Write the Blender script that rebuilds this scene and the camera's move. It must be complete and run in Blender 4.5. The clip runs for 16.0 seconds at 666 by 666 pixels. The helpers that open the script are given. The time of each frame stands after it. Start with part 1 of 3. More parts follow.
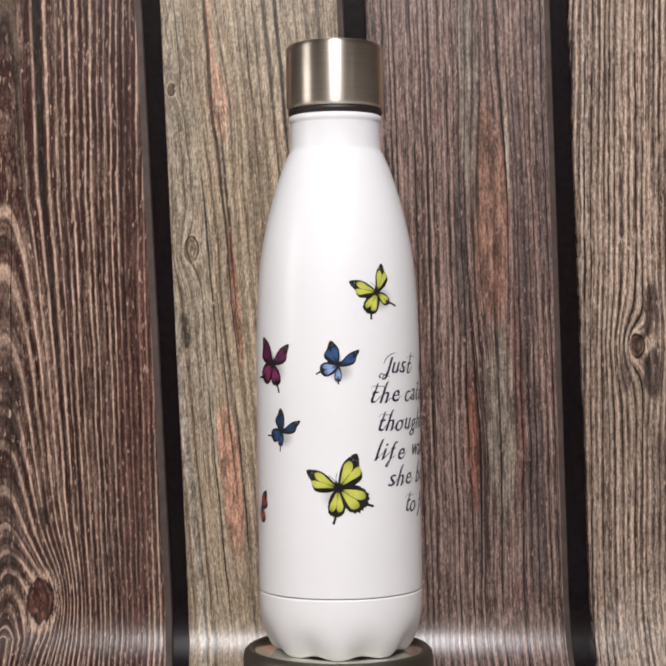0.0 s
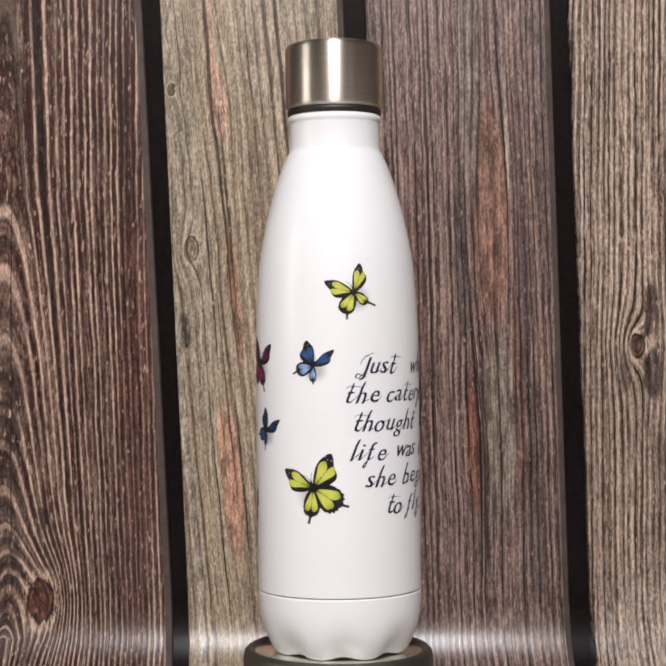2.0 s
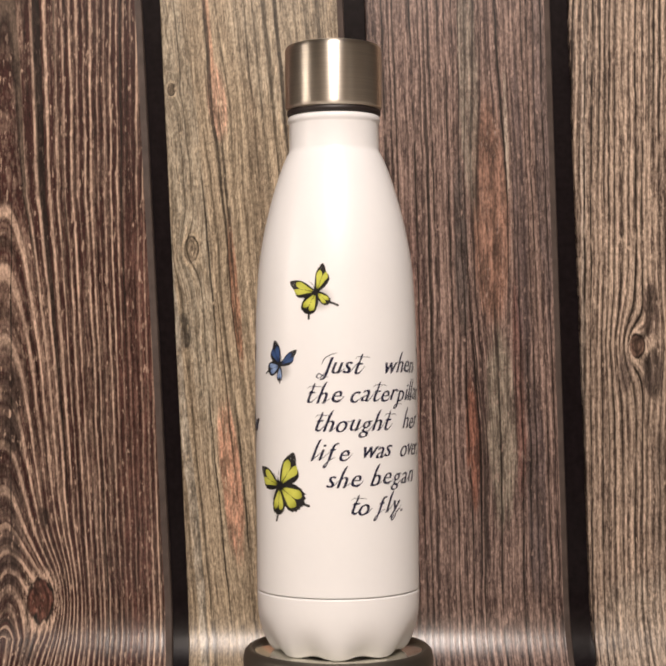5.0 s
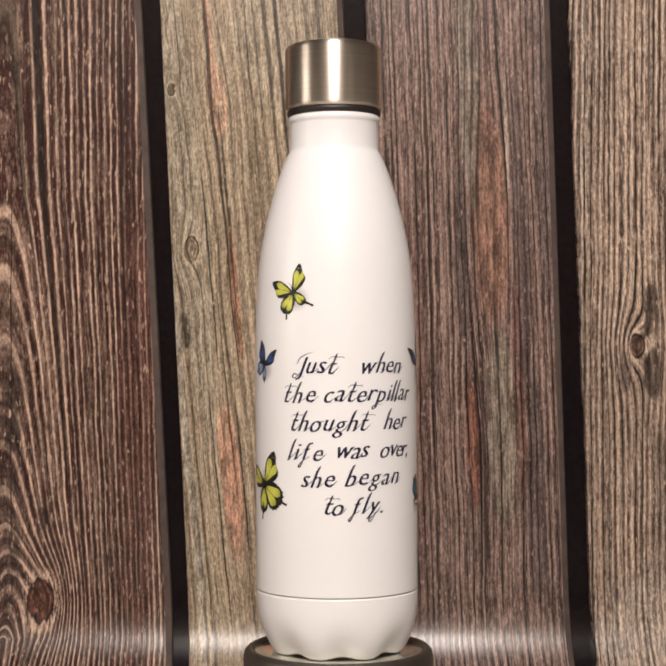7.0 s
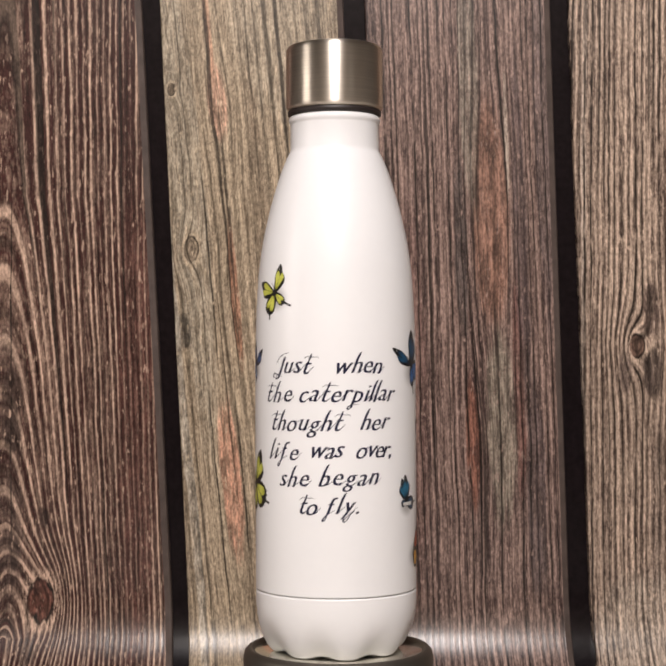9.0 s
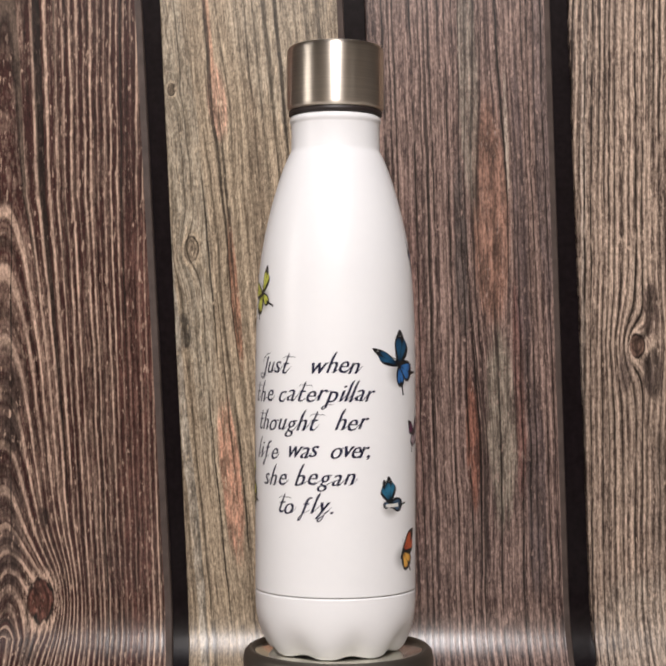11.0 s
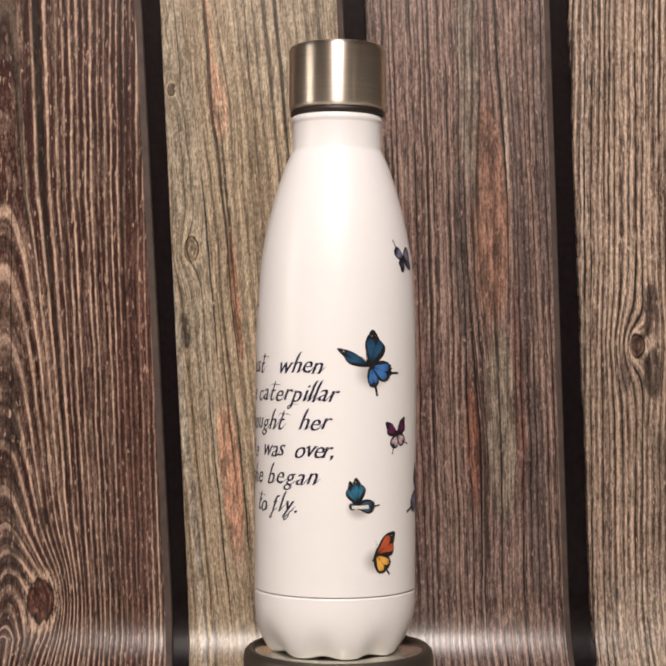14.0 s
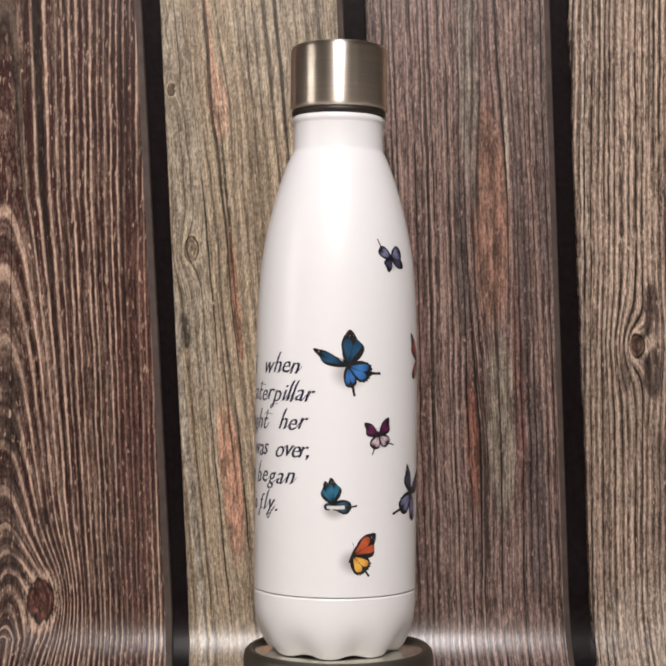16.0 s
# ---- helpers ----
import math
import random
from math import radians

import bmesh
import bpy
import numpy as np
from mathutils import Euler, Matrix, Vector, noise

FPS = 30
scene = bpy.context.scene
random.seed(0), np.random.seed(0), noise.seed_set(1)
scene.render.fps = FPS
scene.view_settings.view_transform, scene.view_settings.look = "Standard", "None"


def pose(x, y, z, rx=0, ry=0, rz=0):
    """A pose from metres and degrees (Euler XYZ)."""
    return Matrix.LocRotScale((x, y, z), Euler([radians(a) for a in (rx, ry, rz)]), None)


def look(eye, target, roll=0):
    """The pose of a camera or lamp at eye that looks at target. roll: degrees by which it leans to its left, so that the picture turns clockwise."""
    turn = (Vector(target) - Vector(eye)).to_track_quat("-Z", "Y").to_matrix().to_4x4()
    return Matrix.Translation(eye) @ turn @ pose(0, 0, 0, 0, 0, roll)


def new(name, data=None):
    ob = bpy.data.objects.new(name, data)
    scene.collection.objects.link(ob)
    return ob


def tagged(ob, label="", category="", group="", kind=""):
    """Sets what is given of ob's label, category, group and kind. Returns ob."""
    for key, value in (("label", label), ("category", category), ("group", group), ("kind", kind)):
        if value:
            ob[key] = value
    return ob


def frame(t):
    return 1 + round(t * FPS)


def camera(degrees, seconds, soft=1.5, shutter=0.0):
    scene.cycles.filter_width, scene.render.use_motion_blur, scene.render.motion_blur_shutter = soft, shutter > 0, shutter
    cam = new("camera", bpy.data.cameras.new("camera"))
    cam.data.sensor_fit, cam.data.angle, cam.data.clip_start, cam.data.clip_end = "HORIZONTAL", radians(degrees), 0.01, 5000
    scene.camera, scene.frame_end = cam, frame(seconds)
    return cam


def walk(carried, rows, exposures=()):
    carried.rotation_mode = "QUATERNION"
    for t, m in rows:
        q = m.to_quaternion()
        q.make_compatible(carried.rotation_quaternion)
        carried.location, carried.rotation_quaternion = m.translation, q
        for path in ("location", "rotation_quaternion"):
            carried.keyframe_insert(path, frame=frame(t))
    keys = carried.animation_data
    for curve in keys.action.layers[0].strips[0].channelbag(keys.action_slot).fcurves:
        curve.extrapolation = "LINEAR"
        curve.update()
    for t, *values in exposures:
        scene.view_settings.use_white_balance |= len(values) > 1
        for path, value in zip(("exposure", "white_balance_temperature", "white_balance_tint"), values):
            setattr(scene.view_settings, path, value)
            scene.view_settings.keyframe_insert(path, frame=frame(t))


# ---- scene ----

# Still camera, level, facing the bottle on its turntable.
cam = camera(24.0, 16.0, soft=2.3)
EYE = (-0.0024, -0.683, 0.136)
# the clip's camera drifts in white balance
BALANCE = ((0.0, -0.25, 6480, 9.8), (1.5, -0.25, 6500, 10), (2.5, -0.25, 6650, 11.6), (3.0, -0.25, 7350, 13.4), (4.0, -0.25, 7600, 13.6), (6.5, -0.25, 7600, 14.0), (7.0, -0.25, 7400, 13.2),
           (7.5, -0.25, 7000, 11.6), (8.5, -0.25, 6830, 10.8), (9.0, -0.25, 7030, 12.4), (11.5, -0.25, 6700, 10.5), (12.0, -0.27, 6760, 10.8), (12.5, -0.44, 7330, 13.2), (13.0, -0.27, 7750, 15.4),
           (13.5, -0.17, 7700, 14.4), (14.0, -0.27, 7400, 13.9), (15.0, -0.32, 6800, 10.6), (16.0, -0.32, 6780, 11.0))
walk(cam, [(0.0, pose(*EYE, 90, 0, 0)), (16.0, pose(*EYE, 90, 0, 0))], BALANCE)

# ---- world and lamps ----
world = bpy.data.worlds.new("room_air")
scene.world = world
world.use_nodes = True
world.node_tree.nodes["Background"].inputs[0].default_value = (1.0, 0.93, 0.85, 1)
world.node_tree.nodes["Background"].inputs[1].default_value = 0.03


def area_lamp(name, eye, target, sx, sy, watts, colour):
    data = bpy.data.lights.new(name, "AREA")
    data.shape, data.size, data.size_y, data.energy, data.color = "RECTANGLE", sx, sy, watts, colour
    ob = new(name, data)
    ob.matrix_world = look(eye, target)
    return ob


area_lamp("key_softbox", (0.01, -0.82, 0.95), (0, 0.05, 0.17), 0.22, 0.28, 13.9, (0.95, 0.938, 1.0))
area_lamp("side_strip_lamp", (-1.15, -0.45, 0.40), (0, 0, 0.12), 0.34, 0.5, 2.5, (1.0, 0.95, 0.92))
area_lamp("side_strip_lamp", (0.85, -1.05, 0.40), (0, 0, 0.12), 0.10, 0.5, 0.12, (1.0, 0.95, 0.92))
# unseen fill, added to brighten the south wall that the cap mirrors
area_lamp("wall_fill_lamp", (0.0, -1.75, 1.55), (0, -1.75, 0), 0.5, 0.3, 27.0, (1.0, 0.945, 0.90))


# ---- materials ----
class Graph:
    """Short hand for a node tree: arithmetic on sockets and numbers."""

    def __init__(self, name):
        self.mat = bpy.data.materials.new(name)
        self.mat.use_nodes = True
        self.nodes, self.links = self.mat.node_tree.nodes, self.mat.node_tree.links
        self.shader = self.nodes["Principled BSDF"]
        coord = self.nodes.new("ShaderNodeTexCoord")
        self.place = coord.outputs["Object"]
        self.xyz = self.nodes.new("ShaderNodeSeparateXYZ")
        self.links.new(self.place, self.xyz.inputs[0])

    def put(self, socket, value):
        if isinstance(value, bpy.types.NodeSocket):
            self.links.new(value, socket)
        else:
            socket.default_value = value

    def m(self, op, *args):
        n = self.nodes.new("ShaderNodeMath")
        n.operation = op
        for i, a in enumerate(args):
            self.put(n.inputs[i], a)
        return n.outputs[0]

    def add(self, a, b):
        return self.m("ADD", a, b)

    def sub(self, a, b):
        return self.m("SUBTRACT", a, b)

    def mul(self, a, b):
        return self.m("MULTIPLY", a, b)

    def vec(self, x, y, z):
        n = self.nodes.new("ShaderNodeCombineXYZ")
        for i, a in enumerate((x, y, z)):
            self.put(n.inputs[i], a)
        return n.outputs[0]

    def noise(self, scales, detail=3.0, rough=0.55, shift=0.0, warp=None):
        """Noise with a scale per metre of its own along x, y and z."""
        v = self.nodes.new("ShaderNodeVectorMath")
        v.operation = "MULTIPLY"
        self.put(v.inputs[0], self.place if warp is None else warp)
        v.inputs[1].default_value = scales
        w = self.nodes.new("ShaderNodeVectorMath")
        w.operation = "ADD"
        self.links.new(v.outputs[0], w.inputs[0])
        w.inputs[1].default_value = (shift, shift * 1.7, shift * 0.6)
        n = self.nodes.new("ShaderNodeTexNoise")
        self.links.new(w.outputs[0], n.inputs["Vector"])
        n.inputs["Scale"].default_value, n.inputs["Detail"].default_value = 1.0, detail
        n.inputs["Roughness"].default_value = rough
        return n.outputs["Fac"]

    def span(self, a, lo, hi, to0=0.0, to1=1.0):
        n = self.nodes.new("ShaderNodeMapRange")
        n.interpolation_type = "SMOOTHSTEP"
        for i, x in enumerate((a, lo, hi, to0, to1)):
            self.put(n.inputs[i], x)
        return n.outputs[0]

    def mix(self, fac, a, b, blend="MIX"):
        n = self.nodes.new("ShaderNodeMix")
        n.data_type, n.blend_type = "RGBA", blend
        self.put(n.inputs["Factor"], fac)
        for key, value in ((6, a), (7, b)):
            self.put(n.inputs[key], value if isinstance(value, bpy.types.NodeSocket) else (*value, 1))
        return n.outputs[2]

    def bump(self, height, strength, distance):
        n = self.nodes.new("ShaderNodeBump")
        n.inputs["Strength"].default_value, n.inputs["Distance"].default_value = strength, distance
        self.links.new(height, n.inputs["Height"])
        self.links.new(n.outputs[0], self.shader.inputs["Normal"])

    def blob(self, cx, cz, a, b, x=None, z=None):
        """A soft round or oval hill of height 1 at (cx, cz) with half widths a and b."""
        x, z = self.xyz.outputs[0] if x is None else x, self.xyz.outputs[2] if z is None else z
        dx, dz = self.mul(self.sub(x, cx), 1 / a), self.mul(self.sub(z, cz), 1 / b)
        return self.m("EXPONENT", self.mul(self.add(self.mul(dx, dx), self.mul(dz, dz)), -1.0))

    def done(self, **inputs):
        for key, value in inputs.items():
            self.put(self.shader.inputs[key.replace("_", " ")], value)
        return self.mat


def wood(name, dark, light, x0, pitch, seed, arch=0.0, z0=0.0, squeeze=0.0, ridges=0.7, checks=0.5, knots=(), patches=(), soot=0.5, wave=0.008, base=0.25, broad_weight=0.6, grain=1.0,
         lean=0.0, swirls=(), crown=0.2, phase=0.0, steep=9.0):
    """Print of weathered softwood. Growth rings run as parabolas about x0 that open downwards from z0 by arch, ever
    finer outwards by squeeze; knots push them aside.
    ridges: how pale the raised late wood is; checks: how dark the furrows are.
    knots: x, z, half width, half height, colour. patches: x, z, half width, half height, colour, strength.
    lean: how far the grain slants; swirls: x, z, half width, half height, force with which the grain parts there;
    crown: how plainly the rings show at the top of the arches; phase: shifts the rings; steep: height above which the
    arches draw out long."""
    g = Graph(name)
    # old wood leans to red
    dark, light = ((1.05 * r, v, 0.99 * b) for r, v, b in (dark, light))
    x, z = g.xyz.outputs[0], g.xyz.outputs[2]
    slow = g.noise((9, 3, 3.2), 2, shift=seed)
    wob = g.noise((70, 3, 30), 2, shift=seed + 3)
    xs = g.add(x, g.add(g.mul(g.sub(slow, 0.5), wave), g.mul(g.sub(wob, 0.5), 0.0020)))
    if lean:
        xs = g.add(xs, g.mul(g.sub(z, 0.12), lean))
    patch_x = xs
    for sx, sz, sa, sb, force in swirls:
        sx = sx + lean * (sz - 0.12)
        xs = g.sub(xs, g.mul(g.mul(g.sub(patch_x, sx), g.blob(sx, sz, sa, sb, x=patch_x)), force))
    dx = g.sub(xs, x0)
    deep = g.m("MAXIMUM", g.mul(g.sub(g.m("SUBTRACT", z, g.mul(g.m("MAXIMUM", g.sub(z, steep), 0.0), 0.75)), z0), arch), 0.0)
    ring = g.m("SQRT", g.add(g.mul(dx, dx), deep))
    for kx, kz, ka, kb, *_ in knots:
        ring = g.sub(ring, g.mul(g.blob(kx, kz, ka * 2.2, kb * 2.4), ka * 1.3))
    along = g.vec(ring, 0.0, z)
    turn = g.mul(g.add(ring, g.mul(g.mul(ring, ring), squeeze)), 1 / pitch)
    turn = g.add(turn, g.mul(g.noise((90, 3, 1.5), 3, shift=seed + 5, warp=along), 2.2 - 0.9 * crown))
    turn = g.add(turn, phase)
    saw = g.add(0.5, g.mul(0.5, g.m("SINE", g.mul(turn, 2 * math.pi))))
    # each ring has a strength of its own, and wears away in places along its length
    own = g.noise((230, 3, 1.5), 2, shift=seed + 6, warp=along)
    worn = g.noise((260, 8, 50), 3, shift=seed + 15)
    fibre = g.noise((820, 10, 32), 4, 0.75, shift=seed + 7, warp=along)
    streak = g.noise((420, 5, 5), 3, 0.65, shift=seed + 9, warp=along)
    broad = g.noise((40, 4, 4), 3, 0.55, shift=seed + 11)
    grit = g.noise((850, 200, 150), 4, 0.75, shift=seed + 13)
    blotch = g.noise((260, 60, 60), 4, 0.65, shift=seed + 14)
    flank = g.m("DIVIDE", g.m("ABSOLUTE", dx), ring)
    ridge = g.mul(g.mul(g.span(saw, g.span(flank, 0.1, 0.6, 0.76, 0.60), 1.0), g.span(flank, 0.05, 0.55, crown, 1.0)), g.mul(g.span(own, 0.28, 0.52), g.span(worn, 0.20, 0.50)))
    furrow = g.mul(g.span(saw, 0.30, 0.0), g.span(own, 0.64, 0.42))
    tone = g.add(g.mul(ridge, ridges), g.mul(g.sub(fibre, 0.5), 2.0 * grain))
    tone = g.add(tone, g.add(g.mul(g.sub(streak, 0.5), 1.2), g.mul(g.sub(broad, 0.48), broad_weight)))
    tone = g.add(tone, g.add(g.mul(g.sub(grit, 0.5), 1.6 * grain), g.mul(g.sub(blotch, 0.5), 0.5 * grain)))
    tone = g.m("MINIMUM", g.m("MAXIMUM", g.add(tone, base), 0.0), 1.0)
    colour = g.mix(tone, dark, light)
    rough_grain = g.span(g.add(g.mul(fibre, 0.30), g.add(g.mul(blotch, 0.45), g.mul(grit, 0.25))), 0.42, 0.58)
    for px, pz, pa, pb, tint, force in patches:
        q = g.m("LOGARITHM", g.m("MAXIMUM", g.blob(px + lean * (pz - 0.12), pz, pa, pb, x=patch_x), 1e-9), math.e)
        edge = g.add(g.m("EXPONENT", g.mul(g.mul(q, q), -1.0)), g.mul(g.sub(g.add(streak, fibre), 1.0), 0.9))
        shade = g.mix(rough_grain, tuple(0.36 * c for c in tint), tuple(1.25 * c for c in tint))
        colour = g.mix(g.mul(g.span(edge, 0.22, 0.75), g.mul(g.span(fibre, 0.36, 0.56, 0.60, 1.0), force)), colour, shade)
    for kx, kz, ka, kb, tint in knots:
        far = g.m("SQRT", g.m("MAXIMUM", g.mul(g.m("LOGARITHM", g.m("MAXIMUM", g.blob(kx, kz, ka, kb), 1e-9), math.e), -1.0), 0.0))
        far = g.add(far, g.add(g.mul(g.sub(blotch, 0.5), 0.75), g.mul(g.sub(wob, 0.5), 0.5)))
        rings = g.span(g.m("SINE", g.add(g.mul(far, 13.0), g.mul(blotch, 6.0))), -1.3, 1.0)
        colour = g.mix(g.mul(g.mul(g.span(far, 1.75, 1.35), g.span(far, 1.0, 1.2)), g.span(grit, 0.40, 0.55)), colour, light)
        heart = g.mix(g.mul(rings, rough_grain), tuple(0.34 * c for c in tint), tint)
        colour = g.mix(g.span(far, 1.12, 1.0), colour, heart)
        colour = g.mix(g.mul(g.mul(g.span(far, 0.82, 1.0), g.span(far, 1.22, 1.06)), g.mul(g.span(worn, 0.36, 0.55), g.span(wob, 0.40, 0.60, 0.15, 1.0))), colour, (0.012, 0.008, 0.007))
    fleck = g.span(g.noise((620, 90, 150), 2, 0.5, shift=seed + 23), 0.62, 0.71)
    colour = g.mix(g.mul(fleck, 0.55), colour, tuple(min(1.0, 1.25 * c) for c in light))
    # furrows, long drying checks and soot
    check = g.span(g.noise((240, 3, 1.3), 2, 0.5, shift=seed + 17, warp=along), 0.640, 0.675)
    colour = g.mix(g.mul(g.mul(furrow, checks), g.span(worn, 0.25, 0.50)), colour, tuple(0.22 * c for c in dark))
    colour = g.mix(g.mul(check, 0.80), colour, (0.012, 0.008, 0.007))
    colour = g.mix(g.mul(g.span(g.add(g.noise((24, 3, 5), 4, 0.6, shift=seed + 19), g.mul(g.sub(fibre, 0.5), 0.4)), 0.50, 0.72), soot), colour, tuple(0.40 * c for c in dark))
    # weathered fibre ends: crisp light and dark grains
    salt = g.noise((900, 150, 380), 3, 0.7, shift=seed + 25)
    hair = g.noise((1500, 10, 40), 3, 0.7, shift=seed + 27, warp=along)
    crisp = g.span(g.add(g.mul(salt, 0.55), g.mul(hair, 0.45)), 0.36, 0.64)
    colour = g.mix(1.0, colour, g.mix(crisp, (0.52, 0.51, 0.51), (1.46, 1.45, 1.44)), "MULTIPLY")
    high = g.sub(g.add(g.mul(ridge, 0.6), g.mul(fibre, 0.5)), g.add(check, g.mul(furrow, 0.5)))
    g.bump(high, 0.10, 0.0003)
    return g.done(Base_Color=colour, Roughness=g.add(0.22, g.mul(fibre, 0.08)), Specular_IOR_Level=0.48)


def plain(name, colour, rough=0.5, metal=0.0, vary=0.06, scale=60.0, bump=0.0, coat=0.0, spec=0.5):
    g = Graph(name)
    n = g.noise((scale,) * 3, 4)
    fine = g.noise((scale * 14,) * 3, 3)
    tint = g.mix(g.span(g.add(g.mul(n, 0.7), g.mul(fine, 0.3)), 0.3, 0.7), tuple(c * (1 - vary) for c in colour), tuple(min(1, c * (1 + vary)) for c in colour))
    if bump:
        g.bump(fine, bump, 0.0004)
    return g.done(Base_Color=tint, Roughness=g.add(rough - 0.03, g.mul(n, 0.06)), Metallic=metal, Specular_IOR_Level=spec, Coat_Weight=coat, Coat_Roughness=0.12)


def brushed(name, colour, rough, along, grain=0.0, metal=1.0):
    """Brushed steel with fine scratches that run round the axis; grain stretches the highlights across them."""
    g = Graph(name)
    n = g.noise(along, 3, 0.6)
    smear = g.noise((40, 40, 40), 3)
    tint = g.mix(g.span(n, 0.3, 0.7), tuple(c * 0.88 for c in colour), colour)
    g.bump(n, 0.04, 0.0001)
    if grain:
        t = g.nodes.new("ShaderNodeTangent")
        t.direction_type, t.axis = "RADIAL", "Z"
        g.links.new(t.outputs[0], g.shader.inputs["Tangent"])
    return g.done(Base_Color=tint, Metallic=metal, Anisotropic=grain, Anisotropic_Rotation=0.25, Roughness=g.add(rough, g.mul(g.sub(smear, 0.5), 0.06)))


ENAMEL = plain("white_satin_enamel", (0.810, 0.812, 0.817), 0.34, vary=0.012, scale=25, coat=0.15)
STEEL = brushed("brushed_steel", (0.80, 0.73, 0.64), 0.36, (30, 30, 2500), 0.88)
PLATE = brushed("polished_plate", (0.84, 0.82, 0.74), 0.13, (200, 200, 200), metal=0.95)
RUBBER = plain("black_rubber", (0.016, 0.010, 0.009), 0.5)
DARKMETAL = plain("dark_bronze_metal", (0.15, 0.135, 0.115), 0.46, metal=0.9)
GREYBASE = plain("grey_satin_plastic", (0.17, 0.165, 0.155), 0.42)
GAP_DARK = plain("black_gap_shade", (0.009, 0.006, 0.007), 0.24, vary=0.4, scale=300, spec=0.12)
SIDE_GREY = plain("grey_plank_side", (0.090, 0.066, 0.057), 0.6, vary=0.25, scale=120, bump=0.2)
PALE_REFLECTOR = plain("pale_reflector_wall", (0.50, 0.44, 0.36), 0.9, vary=0.08, scale=3)
BOUNCE_TOP = plain("pale_bounce_top", (0.66, 0.63, 0.59), 0.6, vary=0.05, scale=5)
SHADE = plain("dim_room_surface", (0.26, 0.235, 0.215), 0.9, vary=0.08, scale=3)
INK = plain("navy_ink", (0.007, 0.008, 0.030), 0.38, vary=0.4, scale=300, spec=0.3)

WALL_Y = 0.250          # front of the boards
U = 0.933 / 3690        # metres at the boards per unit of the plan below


def across(u):
    return (u - 784) * U + EYE[0]


# ---- unseen room, added to close the place and shape reflections ----
def part(name, bm, material, parent=None, label="", smooth=True):
    mesh = bpy.data.meshes.new(name)
    bm.to_mesh(mesh)
    bm.free()
    for p in mesh.polygons:
        p.use_smooth = smooth
    mesh.materials.append(material)
    ob = new(name, mesh)
    if parent is not None:
        ob.parent = parent
    if label:
        tagged(ob, label)
    return ob


def box_bm(x0, x1, y0, y1, z0, z1, bevel=0.0):
    bm = bmesh.new()
    bmesh.ops.create_cube(bm, size=1, matrix=Matrix.Translation(((x0 + x1) / 2, (y0 + y1) / 2, (z0 + z1) / 2)) @ Matrix.Diagonal((x1 - x0, y1 - y0, z1 - z0, 1)))
    if bevel:
        bmesh.ops.bevel(bm, geom=bm.edges[:], offset=bevel, segments=2, affect="EDGES", profile=0.5)
    return bm


FLOOR_Z = -0.084
ROOM = 1.7
# south wall pale, the others darker: tones set for what the cap reflects
for name, dims in (("wall_north", (-ROOM, ROOM, 1.2, 1.3, -0.9, 1.7)), ("wall_south", (-ROOM, ROOM, -2.3, -2.2, -0.9, 1.7)),
                   ("wall_west", (-ROOM - 0.1, -ROOM, -2.3, 1.3, -0.9, 1.7)), ("wall_east", (ROOM, ROOM + 0.1, -2.3, 1.3, -0.9, 1.7)),
                   ("floor", (-ROOM, ROOM, -2.2, 1.2, -1.0, -0.9)), ("ceiling", (-ROOM, ROOM, -2.2, 1.2, 1.6, 1.7))):
    tagged(part(name, box_bm(*dims), PALE_REFLECTOR if name == "wall_south" else SHADE, smooth=False), "plain unseen room surface added to shape reflections", name.split("_")[0], kind="structure")
# support out of view, kept pale to throw fill light up at the bottle
tagged(part("ground", box_bm(-1.2, 1.2, -0.55, 1.0, -0.9, FLOOR_Z - 0.012, 0.004), BOUNCE_TOP, smooth=False), "unseen pale support under the backdrop, added to bounce light upwards", "support", kind="structure")

# ---- printed vinyl plank backdrop, built as boards, that sweeps forward at its foot ----
BEND_Z, BEND_R = -0.016, FLOOR_Z * -1 - 0.016


def sweep(n_straight=24, n_bend=40):
    """Stations down the backdrop: length coordinate, y, z, and the forward normal."""
    rows = []
    for i in range(n_straight):
        z = 0.52 + (BEND_Z - 0.52) * i / n_straight
        rows.append((z, WALL_Y, z, (0.0, -1.0, 0.0)))
    for i in range(n_bend + 1):
        a = math.pi / 2 * i / n_bend
        rows.append((BEND_Z - BEND_R * a, WALL_Y - BEND_R * (1 - math.cos(a)), BEND_Z - BEND_R * math.sin(a), (0.0, -math.cos(a), math.sin(a))))
    s_end = BEND_Z - BEND_R * math.pi / 2
    for i in range(1, 5):
        rows.append((s_end - 0.065 * i, WALL_Y - BEND_R - 0.065 * i, FLOOR_Z, (0.0, 0.0, 1.0)))
    return rows


def strip(section, rows):
    """A solid strip: section(s) gives (x, depth) points across, front to back, at length s."""
    bm = bmesh.new()
    rings = []
    for s, y, z, n in rows:
        rings.append([bm.verts.new((x, y + n[1] * d, z + n[2] * d)) for x, d in section(s)])
    for a, b in zip(rings, rings[1:]):
        for i in range(len(a)):
            j = (i + 1) % len(a)
            bm.faces.new((a[i], a[j], b[j], b[i]))
    bm.faces.new(rings[0][::-1])
    bm.faces.new(rings[-1])
    bmesh.ops.recalc_face_normals(bm, faces=bm.faces[:])
    for e in bm.edges:
        e.smooth = e.calc_face_angle(0.0) < 0.2
    return bm


def edge(u_top, drift):
    """An edge of a board: its place across at length s; drift: how far it leans over the height of the view."""
    return lambda s: across(u_top + drift * (784 - (s - EYE[2]) / U) / 1480)


